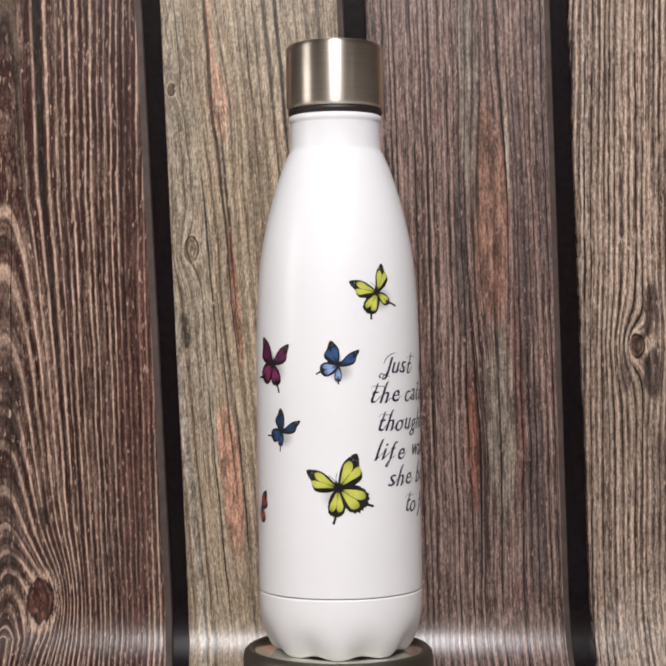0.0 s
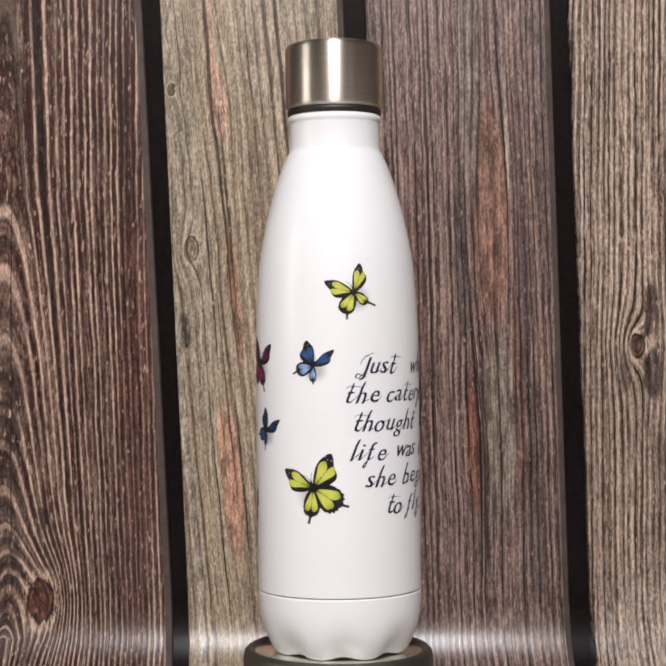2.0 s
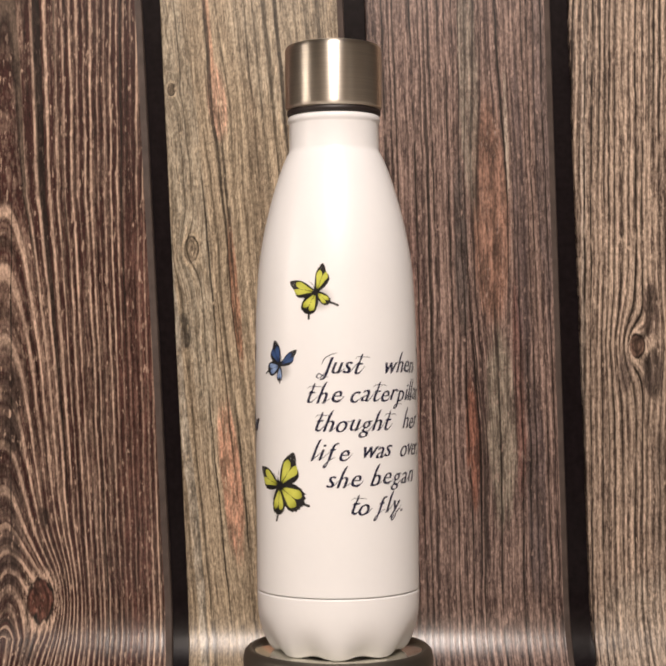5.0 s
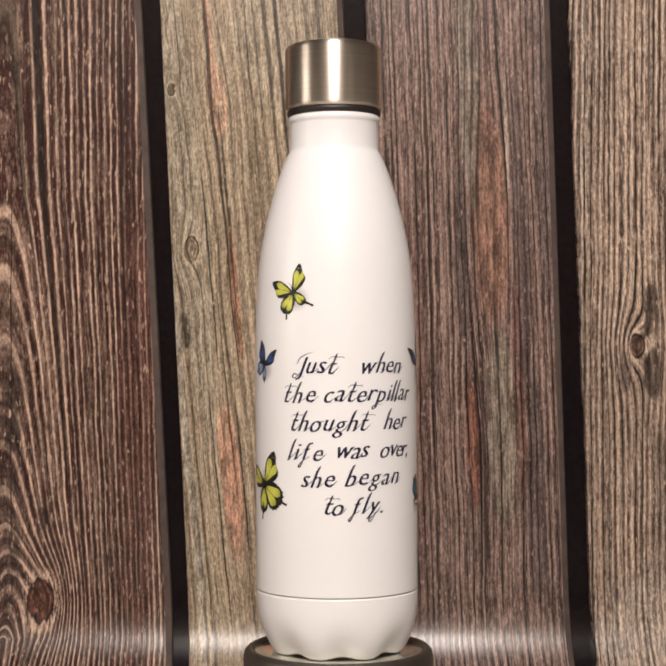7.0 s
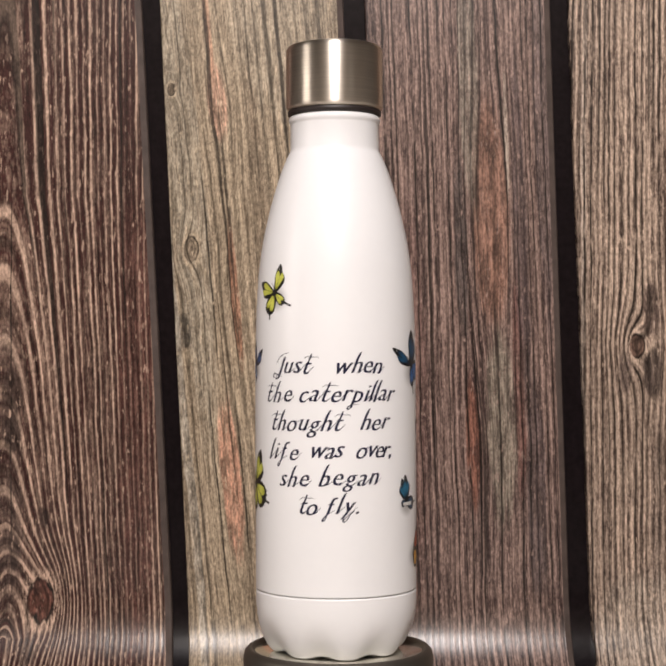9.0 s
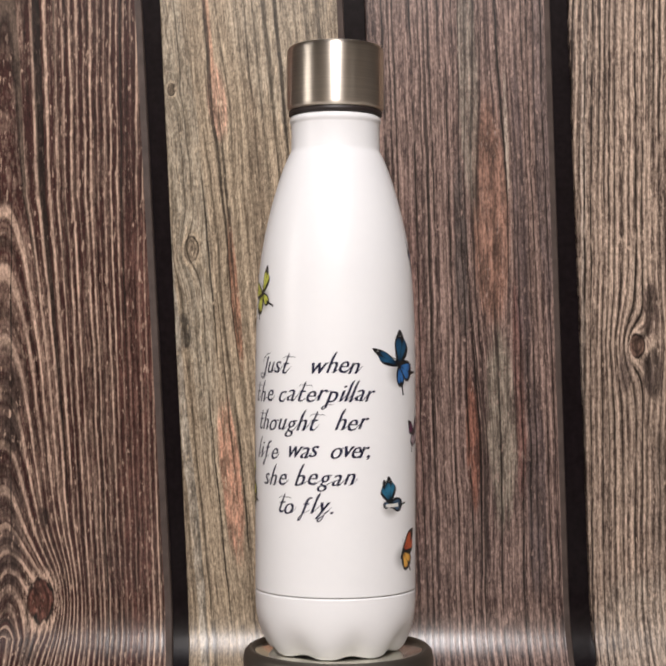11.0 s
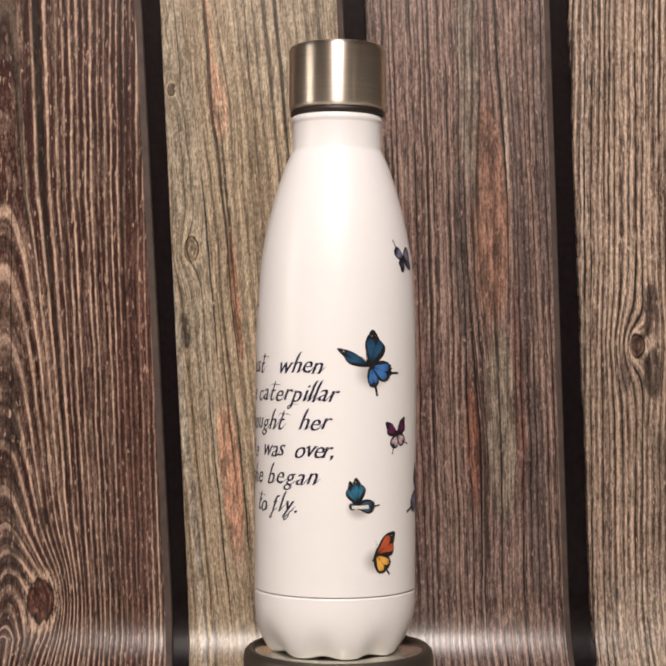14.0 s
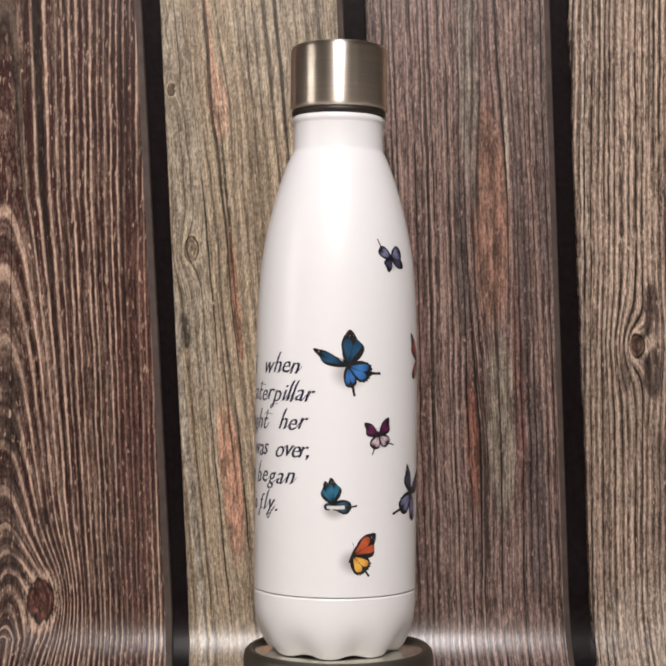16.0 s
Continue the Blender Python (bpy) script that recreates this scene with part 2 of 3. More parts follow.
BOARDS = (
    ("print of a weathered reddish brown plank with pale ridged grain and arches", edge(-600, 84), edge(-160, 84),
     dict(dark=(0.045, 0.020, 0.017), light=(0.46, 0.31, 0.235), x0=-0.05, pitch=0.0036, seed=51.0, arch=0.0058, z0=-0.1)),
    ("print of a dark reddish brown plank with pale cathedral grain and knot", edge(-114, 80), edge(332, 75),
     dict(dark=(0.046, 0.018, 0.016), light=(0.52, 0.385, 0.295), x0=-0.036, pitch=0.00278, seed=11.0, arch=0.0052, z0=-0.045, squeeze=-1.0, ridges=0.95, checks=0.60,
          crown=0.9, phase=0.94, steep=0.218, swirls=((-0.0142, -0.0232, 0.013, 0.022, 0.55),),
          knots=((-0.0142, -0.0232, 0.0078, 0.0125, (0.19, 0.080, 0.060)),),
          patches=((-0.0315, 0.10, 0.0005, 0.15, (0.014, 0.010, 0.009), 0.95), (-0.034, 0.05, 0.010, 0.10, (0.085, 0.062, 0.053), 0.45), (-0.031, 0.100, 0.0065, 0.016, (0.050, 0.031, 0.026), 0.85), (-0.031, 0.076, 0.006, 0.012, (0.045, 0.030, 0.026), 0.8),
                   (-0.0125, 0.026, 0.0045, 0.007, (0.05, 0.03, 0.025), 0.85), (-0.030, 0.010, 0.0035, 0.016, (0.055, 0.036, 0.030), 0.75), (-0.022, -0.052, 0.006, 0.008, (0.050, 0.033, 0.028), 0.7), (0.043, 0.07, 0.012, 0.17, (0.105, 0.043, 0.035), 0.72)), soot=0.32, wave=0.005, base=0.05, broad_weight=0.4, grain=0.7)),
    ("print of a grey beige weathered plank with rusty streaks and small knots", edge(376, 70), edge(808, 62),
     dict(dark=(0.100, 0.076, 0.051), light=(0.50, 0.420, 0.300), x0=0.30, pitch=0.0058, seed=23.0, ridges=0.30, checks=0.70, lean=0.09,
          swirls=((-0.0450, 0.186, 0.010, 0.016, 0.6), (-0.0215, 0.050, 0.011, 0.060, 0.45), (-0.0300, 0.274, 0.010, 0.034, 0.5)),
          knots=((-0.0452, 0.186, 0.0040, 0.0072, (0.42, 0.33, 0.235)), (-0.0572, 0.281, 0.0022, 0.0034, (0.30, 0.23, 0.16))),
          patches=((-0.0480, 0.22, 0.011, 0.16, (0.42, 0.375, 0.295), 0.55), (0.008, 0.315, 0.030, 0.055, (0.44, 0.375, 0.285), 0.55), (-0.0300, 0.274, 0.0060, 0.024, (0.60, 0.36, 0.255), 0.85), (-0.0350, 0.318, 0.0022, 0.034, (0.52, 0.30, 0.20), 0.75), (-0.0215, 0.048, 0.0066, 0.049, (0.62, 0.33, 0.225), 0.9), (-0.0285, 0.03, 0.0006, 0.075, (0.016, 0.011, 0.009), 0.95), (-0.0195, 0.160, 0.0026, 0.048, (0.42, 0.20, 0.125), 0.85),
                   (-0.0495, 0.137, 0.0045, 0.012, (0.075, 0.066, 0.056), 0.85), (-0.0345, 0.175, 0.0006, 0.065, (0.014, 0.010, 0.009), 0.95), (-0.0238, 0.21, 0.0009, 0.07, (0.030, 0.022, 0.018), 0.85), (-0.0150, 0.05, 0.0007, 0.05, (0.02, 0.014, 0.011), 0.9), (-0.0420, 0.02, 0.0006, 0.06, (0.03, 0.022, 0.018), 0.8),
                   (-0.0030, 0.20, 0.004, 0.10, (0.20, 0.145, 0.10), 0.5), (-0.0560, 0.15, 0.0032, 0.36, (0.50, 0.45, 0.37), 0.75)), soot=0.24, base=0.50)),
    ("print of a mauve brown weathered plank with orange heart stain and fine checks", edge(858, 58), edge(1296, 48),
     dict(dark=(0.050, 0.031, 0.029), light=(0.355, 0.258, 0.218), x0=-0.25, pitch=0.0043, seed=37.0, ridges=0.42, checks=1.0, lean=0.03,
          swirls=((0.0110, 0.208, 0.013, 0.075, 0.75), (0.0008, 0.074, 0.008, 0.05, 0.4)),
          patches=((-0.0062, 0.185, 0.0042, 0.060, (0.085, 0.070, 0.066), 0.75), (0.0115, 0.208, 0.0118, 0.070, (0.33, 0.180, 0.130), 0.95), (0.0215, 0.255, 0.0013, 0.040, (0.46, 0.38, 0.31), 0.8), (0.0012, 0.20, 0.0007, 0.055, (0.03, 0.02, 0.018), 0.85), (0.0008, 0.072, 0.0044, 0.042, (0.30, 0.125, 0.085), 0.85),
                   (0.0175, 0.078, 0.0095, 0.062, (0.315, 0.275, 0.215), 0.75), (-0.002, 0.29, 0.006, 0.08, (0.27, 0.235, 0.190), 0.7), (0.0285, 0.10, 0.0035, 0.075, (0.165, 0.072, 0.060), 0.75), (0.030, 0.20, 0.0045, 0.11, (0.075, 0.055, 0.060), 0.65), (-0.035, 0.10, 0.010, 0.12, (0.16, 0.085, 0.075), 0.5),
                   (0.0390, 0.045, 0.0065, 0.070, (0.085, 0.065, 0.068), 0.7), (0.044, 0.25, 0.005, 0.12, (0.13, 0.10, 0.10), 0.6), (0.0350, 0.06, 0.0006, 0.09, (0.015, 0.011, 0.010), 0.9), (0.0045, 0.06, 0.0005, 0.07, (0.015, 0.011, 0.010), 0.9)), soot=0.40, base=0.36, grain=1.3)),
    ("print of a weathered pale grey beige plank with dark grain, knot and painted bend highlight", edge(1338, 56), edge(1790, 50),
     dict(dark=(0.066, 0.044, 0.036), light=(0.58, 0.465, 0.365), x0=0.32, pitch=0.0038, seed=43.0, ridges=0.55, checks=1.0, swirls=((-0.0230, 0.128, 0.012, 0.030, 0.7),),
          knots=((-0.0238, 0.128, 0.0046, 0.0068, (0.27, 0.165, 0.125)),),
          # the last, wide pale patch paints the bend's highlight into the colour
          patches=((-0.0555, 0.12, 0.0016, 0.36, (0.58, 0.48, 0.40), 0.7), (-0.0150, 0.150, 0.0050, 0.017, (0.085, 0.056, 0.048), 0.9), (-0.0140, 0.112, 0.0060, 0.016, (0.070, 0.050, 0.044), 0.9), (-0.0300, 0.114, 0.0040, 0.014, (0.12, 0.085, 0.075), 0.75), (-0.004, 0.20, 0.005, 0.06, (0.20, 0.14, 0.115), 0.6), (-0.010, 0.03, 0.006, 0.06, (0.16, 0.12, 0.10), 0.5), (-0.018, -0.045, 0.034, 0.040, (0.54, 0.46, 0.38), 0.55)), soot=0.34, base=0.34, grain=1.25)),
    ("print of a brown weathered plank with pale grain", edge(1836, 50), edge(2280, 50),
     dict(dark=(0.07, 0.045, 0.037), light=(0.36, 0.26, 0.20), x0=0.2, pitch=0.005, seed=61.0)),
)
backdrop = tagged(new("plank_backdrop"), "printed vinyl backdrop of weathered planks, built as boards, curving forward at its foot", "backdrop", kind="structure")
ROWS = sweep()
# added black sheet: its colour stands for the shade deep in the gaps
part("gap_shade_sheet", strip(lambda s: [(-0.36, -0.011), (0.40, -0.011), (0.40, -0.0075), (-0.36, -0.0075)], ROWS), GAP_DARK, backdrop, "black sheet added for the dark depth of the gaps")
for text, left, right, look_of in BOARDS:
    mid = (left(0.12) + right(0.12)) / 2

    def section(s, left=left, right=right, mid=mid):
        a, b = left(s) - mid, right(s) - mid
        return [(a, -0.007), (a, -0.0008), (a + 0.0007, 0.0), (b - 0.0040, 0.0), (b - 0.0006, -0.0016), (b, -0.003), (b, -0.007)]

    board = part("plank", strip(section, ROWS), wood("printed_plank", **look_of), backdrop, text)
    board.location.x = mid
    # bevel and side faces turned to +x take a flat grey of their own
    board.data.materials.append(SIDE_GREY)
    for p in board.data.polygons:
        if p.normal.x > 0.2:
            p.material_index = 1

# ---- turntable ----
def lathe(profile, seg=96, radius=None):
    """Turns (r, z) points about the z axis; radius(r, z, angle) may change them."""
    bm = bmesh.new()
    rings = []
    for r, z in profile:
        ring = []
        for i in range(seg):
            a = 2 * math.pi * i / seg
            q, h = (r, z) if radius is None else radius(r, z, a)
            ring.append(bm.verts.new((q * math.sin(a), -q * math.cos(a), h)))
        rings.append(ring)
    for a, b in zip(rings, rings[1:]):
        for i in range(seg):
            j = (i + 1) % seg
            bm.faces.new((a[i], a[j], b[j], b[i]))
    bm.faces.new(rings[0][::-1])
    bm.faces.new(rings[-1])
    bmesh.ops.recalc_face_normals(bm, faces=bm.faces[:])
    return bm


turntable = tagged(new("turntable"), "round metal display turntable standing on the plank backdrop", "turntable")
turntable.location = (0, 0, FLOOR_Z + 0.0005)
TOP = -FLOOR_Z - 0.0005
platform = part("platform", lathe([(0.020, TOP - 0.016), (0.0405, TOP - 0.016), (0.0412, TOP - 0.014), (0.0414, TOP - 0.005), (0.0408, TOP - 0.002), (0.0394, TOP - 0.0005), (0.0383, TOP - 0.0002), (0.0374, TOP - 0.0006), (0.0368, TOP - 0.0030)]), DARKMETAL, turntable, "dark metal turning platform with rounded rim")
part("top_plate", lathe([(0.0366, TOP - 0.0030), (0.0366, TOP - 0.0016), (0.0363, TOP - 0.0014), (0.012, TOP - 0.0014)]), PLATE, platform, "mirror polished steel plate")
part("drum", lathe([(0.046, 0.0), (0.0475, 0.002), (0.0475, TOP - 0.020), (0.0465, TOP - 0.0175), (0.044, TOP - 0.0165), (0.020, TOP - 0.0162)]), GREYBASE, turntable, "grey drum base")

# ---- bottle ----
OUTLINE = ((0.0259, 0.0351), (0.100, 0.0352), (0.120, 0.0351), (0.135, 0.0349), (0.150, 0.0343), (0.165, 0.0331), (0.178, 0.0310),
           (0.190, 0.0282), (0.200, 0.0253), (0.208, 0.0225), (0.2129, 0.0203))


def body_r(z):
    """Radius of the body at height z, smooth between the stations of the outline."""
    zs, rs = [p[0] for p in OUTLINE], [p[1] for p in OUTLINE]
    z = min(max(z, zs[0]), zs[-1])
    k = max(i for i in range(len(zs) - 1) if zs[i] <= z or i == 0)
    h = zs[k + 1] - zs[k]
    slope = lambda i: (rs[min(i + 1, len(rs) - 1)] - rs[max(i - 1, 0)]) / (zs[min(i + 1, len(zs) - 1)] - zs[max(i - 1, 0)])
    t = (z - zs[k]) / h
    return ((2 * t ** 3 - 3 * t * t + 1) * rs[k] + (t ** 3 - 2 * t * t + t) * h * slope(k) + (3 * t * t - 2 * t ** 3) * rs[k + 1] + (t ** 3 - t * t) * h * slope(k + 1))


def oval(a):
    return 1 + 0.009 * math.cos(2 * (a - 0.40))


bottle = tagged(new("drinks_bottle"), "white enamelled steel drinks bottle with butterfly print on turntable", "bottle")
LOBES = 8


def petal(r, z, a):
    """The scalloped foot: soft lobes that fade out upwards."""
    fade = min(max(0.0, 1 - z / 0.015), 1.0) ** 1.3
    dip = (0.5 - 0.5 * math.cos(LOBES * (a - 0.31))) ** 1.3
    return r * oval(a) * (1 - 0.075 * fade * dip), z + 0.0013 * fade ** 2 * dip


shell = [(0.0259 + (0.2129 - 0.0259) * i / 60) for i in range(61)]
body_profile = [(0.0344, 0.0253), (0.0349, 0.0254), (0.03508, 0.0255), (0.0351, 0.02555)] + [(body_r(z), z) for z in shell]
body_profile += [(0.0197, 0.2139), (0.01945, 0.2153), (0.01945, 0.2256), (0.0196, 0.2263), (0.0200, 0.2269), (0.0201, 0.2280), (0.0198, 0.2291), (0.0190, 0.2296), (0.0170, 0.2297)]
part("body", lathe(body_profile, 128, lambda r, z, a: (r * oval(a), z)), ENAMEL, bottle, "white satin enamel body")
foot_profile = [(0.012, 0.0018), (0.020, 0.0002), (0.0258, -0.0018), (0.0272, -0.0018), (0.0284, -0.0012), (0.0297, 0.0002), (0.0308, 0.0019), (0.0320, 0.0044), (0.0330, 0.0070), (0.0339, 0.0102), (0.0346, 0.0140), (0.0350, 0.0185), (0.0351, 0.0236), (0.0351, 0.0242), (0.03504, 0.0246), (0.0348, 0.0248), (0.0344, 0.0250)]
part("foot", lathe(foot_profile, 256, petal), ENAMEL, bottle, "white scalloped foot with seam line")
cap_profile = [(0.0165, 0.2322), (0.0198, 0.2321), (0.0206, 0.2324), (0.0210, 0.2331), (0.02115, 0.2342), (0.02115, 0.2578), (0.0208, 0.2590), (0.0200, 0.2599), (0.0180, 0.2605), (0.0120, 0.2613), (0.0050, 0.2617), (0.001, 0.2618)]
cap = part("cap", lathe(cap_profile, 128), STEEL, bottle, "brushed stainless steel screw cap")
part("gasket", lathe([(0.0165, 0.2296), (0.0200, 0.2297), (0.0204, 0.2301), (0.0204, 0.2316), (0.0198, 0.2323), (0.0165, 0.2324)], 96), RUBBER, cap, "black rubber gasket")


def wrap(mesh_or_bm, a0, z0, lift):
    """Lays flat x, y artwork (metres) on the bottle about angle a0 and height z0."""
    for v in mesh_or_bm.verts:
        z = z0 + v.co.y
        r0 = body_r(z)
        a = a0 + v.co.x / body_r(z0)
        r = r0 * oval(a) + lift + v.co.z
        v.co = (r * math.sin(a), -r * math.cos(a), z)

BUTTERFLIES = (
    ("lime", -39.6, 0.1522, (("f", -12.3, 3.4, 0.64), ("f", 3.5, 11.4, 0.62), ("h", -4.3, -8.8, 0.71), ("h", 5.3, -5.0, 0.59)), ((-3.2, -10.9), (8.9, -5.5))),
    ("lime", -69.6, 0.0713, (("f", -13.6, 6.1, 0.66), ("f", 8.7, 13.0, 0.76), ("h", -0.9, -11.9, 0.62), ("h", 11.2, -8.2, 0.81)), ((-2.1, -14.4), (14.5, -7.7))),
    ("blue", -68.6, 0.1218, (("f", -4.0, 9.9, 0.76), ("f", 8.9, 5.8, 0.51), ("h", -7.5, -2.4, 0.76), ("h", -0.6, -6.7, 0.47)), ((-9.2, -3.1), (-0.1, -7.2))),
    ("magenta", -120.0, 0.1225, (("f", -8.5, 10.4, 0.73), ("f", 9.5, 7.5, 0.59), ("h", -7.3, -6.9, 0.85), ("h", 2.4, -8.9, 0.66)), ((-11.1, -5.6), (3.7, -11.4))),
    ("navy", -111.1, 0.0941, (("f", -1.6, 9.7, 0.67), ("f", 9.2, 4.3, 0.51), ("h", -6.5, -2.4, 0.85), ("h", -1.6, -5.8, 0.52)), ((-9.1, -1.6), (-1.4, -7.7))),
    ("rust", -139.6, 0.0611, (("f", 6.4, 6.9, 0.85), ("h", 3.0, -5.9, 0.76)), ()),
    ("azure", 75.0, 0.1214, (("f", -14.3, 6.4, 0.38), ("f", 2.4, 14.5, 0.81), ("h", 10.1, -4.2, 0.81), ("h", 2.2, -8.8, 0.59)), ((14.4, -3.0), (3.0, -12.0))),
    ("plum", 98.4, 0.0926, (("f", -7.0, 4.5, 0.73), ("f", 5.6, 6.6, 0.73), ("h", -2.4, -5.6, 0.85), ("h", 4.7, -4.2, 0.85)), ((-3.0, -7.9), (7.7, -4.1))),
    ("teal", 65.7, 0.0641, (("f", -3.8, 9.1, 0.61), ("f", 0.1, 10.7, 0.67), ("h", 7.6, -2.1, 0.76), ("h", -3.3, -1.8, 0.81)), ((10.0, -0.7),)),
    ("orange", 79.3, 0.0429, (("f", 10.9, 7.5, 0.83), ("h", 5.8, -7.1, 0.95)), ((7.2, -8.5),)),
    ("violet", 111.3, 0.1669, (("h", -6.0, 4.1, 0.68), ("h", 6.5, 3.9, 0.81), ("f", -2.5, -5.5, 0.98), ("f", 8.0, -2.5, 0.98)), ((-6.5, 7.6),)),
    ("rust", 147.7, 0.1235, (("f", -9.3, 11.1, 0.51), ("h", -7.0, -7.2, 0.47)), ()),
    ("violet", 133.6, 0.0673, (("f", -4.5, 11.7, 0.61), ("h", -8.5, -7.3, 0.71), ("f", 13.5, 8.4, 0.49), ("h", 1.9, -12.0, 0.47)), ((-13.3, -7.8),)),
)
WORDS = (
    ("Just", -34.9, -7.4, 0.1183),
    ("when", 7.7, 42.7, 0.1183),
    ("the", -47.4, -21.7, 0.1062),
    ("caterpillar", -16.4, 53.0, 0.1065),
    ("thought", -41.7, 13.5, 0.0943),
    ("her", 25.7, 48.4, 0.0947),
    ("life", -43.3, -16.5, 0.0824),
    ("was", -9.7, 14.6, 0.0832),
    ("over,", 22.1, 51.5, 0.0832),
    ("she", -33.1, -9.1, 0.0712),
    ("began", -2.3, 39.1, 0.0718),
    ("to", -18.0, -2.7, 0.0598),
    ("fly.", 1.9, 26.4, 0.0601),
)

FORE = ((0, 0), (0.30, 0.19), (0.60, 0.28), (0.85, 0.23), (1.03, 0.11), (0.95, -0.04), (0.86, -0.11), (0.76, -0.20), (0.68, -0.34), (0.54, -0.42), (0.32, -0.35), (0.10, -0.17))
HIND = ((0, 0), (0.14, 0.29), (0.44, 0.50), (0.76, 0.52), (0.93, 0.40), (1.0, 0.16), (0.99, -0.08), (0.92, -0.30), (0.72, -0.45), (0.36, -0.39), (0.11, -0.20))


def closed_curve(points, n=5):
    """A smooth closed line through the points."""
    out, k = [], len(points)
    for i in range(k):
        p0, p1, p2, p3 = (Vector(points[(i + j) % k]) for j in (-1, 0, 1, 2))
        for j in range(n):
            t = j / n
            out.append(0.5 * (2 * p1 + (p2 - p0) * t + (2 * p0 - 5 * p1 + 4 * p2 - p3) * t * t + (3 * p1 - p0 - 3 * p2 + p3) * t ** 3))
    return out


def shape(bm, points):
    """One flat face of artwork, cut into narrow pieces so that it bends with the bottle."""
    face = bm.faces.new([bm.verts.new((p[0], p[1], 0)) for p in points])
    bmesh.ops.triangulate(bm, faces=[face])


def cut(bm, step=0.0012):
    xs = [v.co.x for v in bm.verts]
    x = min(xs) + step
    while x < max(xs):
        bmesh.ops.bisect_plane(bm, geom=bm.verts[:] + bm.edges[:] + bm.faces[:], plane_co=(x, 0, 0), plane_no=(1, 0, 0))
        x += step
    ys = [v.co.y for v in bm.verts]
    y = min(ys) + 3 * step
    while y < max(ys):
        bmesh.ops.bisect_plane(bm, geom=bm.verts[:] + bm.edges[:] + bm.faces[:], plane_co=(0, y, 0), plane_no=(0, 1, 0))
        y += 3 * step
    bmesh.ops.recalc_face_normals(bm, faces=bm.faces[:])


def stroke(bm, pts, w0, w1):
    """A tapering stroke along pts."""
    left, right = [], []
    for i, p in enumerate(pts):
        d = (Vector(pts[min(i + 1, len(pts) - 1)]) - Vector(pts[max(i - 1, 0)])).normalized()
        w = w0 + (w1 - w0) * i / (len(pts) - 1)
        left.append(Vector(p) + Vector((-d.y, d.x)) * w)
        right.append(Vector(p) - Vector((-d.y, d.x)) * w)
    shape(bm, left + right[::-1])


def ink(name, deep, bright, fading=False):
    """Printed ink that runs from a deep to a bright shade in soft bands; on wings it deepens towards the root and the margin."""
    g = Graph(name)
    n = g.noise((160, 160, 160), 3)
    fine = g.noise((900, 900, 900), 2)
    tone = g.span(g.add(g.mul(n, 0.75), g.mul(fine, 0.25)), 0.36, 0.64)
    if fading:
        reach = g.nodes.new("ShaderNodeAttribute")
        reach.attribute_name = "reach"
        away = g.m("ABSOLUTE", g.sub(reach.outputs["Fac"], 0.50))
        tone = g.add(g.mul(tone, 0.40), g.span(away, 0.34, 0.04, 0.0, 0.60))
        deep = g.mix(g.span(away, 0.20, 0.42), deep, tuple(0.35 * c for c in deep))
    colour = g.mix(tone, deep, bright)
    return g.done(Base_Color=colour, Roughness=0.36, Specular_IOR_Level=0.3)


def pair(name, deep, bright, deep2=None, bright2=None):
    """Inks of the fore wings and the hind wings."""
    first = ink(name, deep, bright, True)
    return (first, first if deep2 is None else ink(name, deep2, bright2, True))


INKS = {"lime": pair("lime_ink", (0.36, 0.38, 0.040), (0.60, 0.61, 0.12)), "blue": pair("blue_ink", (0.008, 0.022, 0.085), (0.040, 0.095, 0.24), (0.04, 0.09, 0.26), (0.28, 0.40, 0.62)),
        "magenta": pair("magenta_ink", (0.035, 0.006, 0.026), (0.13, 0.016, 0.070), (0.10, 0.012, 0.05), (0.25, 0.035, 0.12)),
        "plum": pair("plum_ink", (0.035, 0.006, 0.030), (0.12, 0.018, 0.070), (0.20, 0.09, 0.14), (0.62, 0.50, 0.54)),
        "navy": pair("deep_blue_ink", (0.006, 0.018, 0.045), (0.015, 0.045, 0.10), (0.008, 0.027, 0.075), (0.026, 0.075, 0.18)),
        "orange": pair("orange_ink", (0.26, 0.030, 0.018), (0.56, 0.12, 0.042), (0.60, 0.24, 0.035), (0.82, 0.47, 0.10)),
        "rust": pair("rust_ink", (0.10, 0.020, 0.015), (0.36, 0.065, 0.045), (0.20, 0.030, 0.025), (0.42, 0.10, 0.07)),
        "azure": pair("azure_ink", (0.005, 0.026, 0.055), (0.017, 0.080, 0.16), (0.015, 0.070, 0.22), (0.045, 0.18, 0.46)),
        "teal": pair("teal_ink", (0.006, 0.030, 0.055), (0.026, 0.16, 0.27), (0.012, 0.030, 0.055), (0.06, 0.12, 0.20)),
        "violet": pair("grey_violet_ink", (0.018, 0.017, 0.036), (0.065, 0.062, 0.115), (0.05, 0.05, 0.10), (0.21, 0.22, 0.35))}
BLACK = ink("black_ink", (0.006, 0.006, 0.007), (0.020, 0.018, 0.018))


def shadow_ink():
    """Pale grey ink of the printed drop shadows that thins out to the bare enamel."""
    g = Graph("grey_drop_shadow_ink")
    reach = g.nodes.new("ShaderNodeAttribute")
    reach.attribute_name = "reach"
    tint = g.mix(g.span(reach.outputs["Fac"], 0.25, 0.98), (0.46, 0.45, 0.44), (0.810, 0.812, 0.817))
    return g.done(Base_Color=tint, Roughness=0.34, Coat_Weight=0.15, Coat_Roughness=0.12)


DROP_SHADOW = shadow_ink()
PALE = ink("pale_ink", (0.62, 0.62, 0.58), (0.76, 0.75, 0.72))
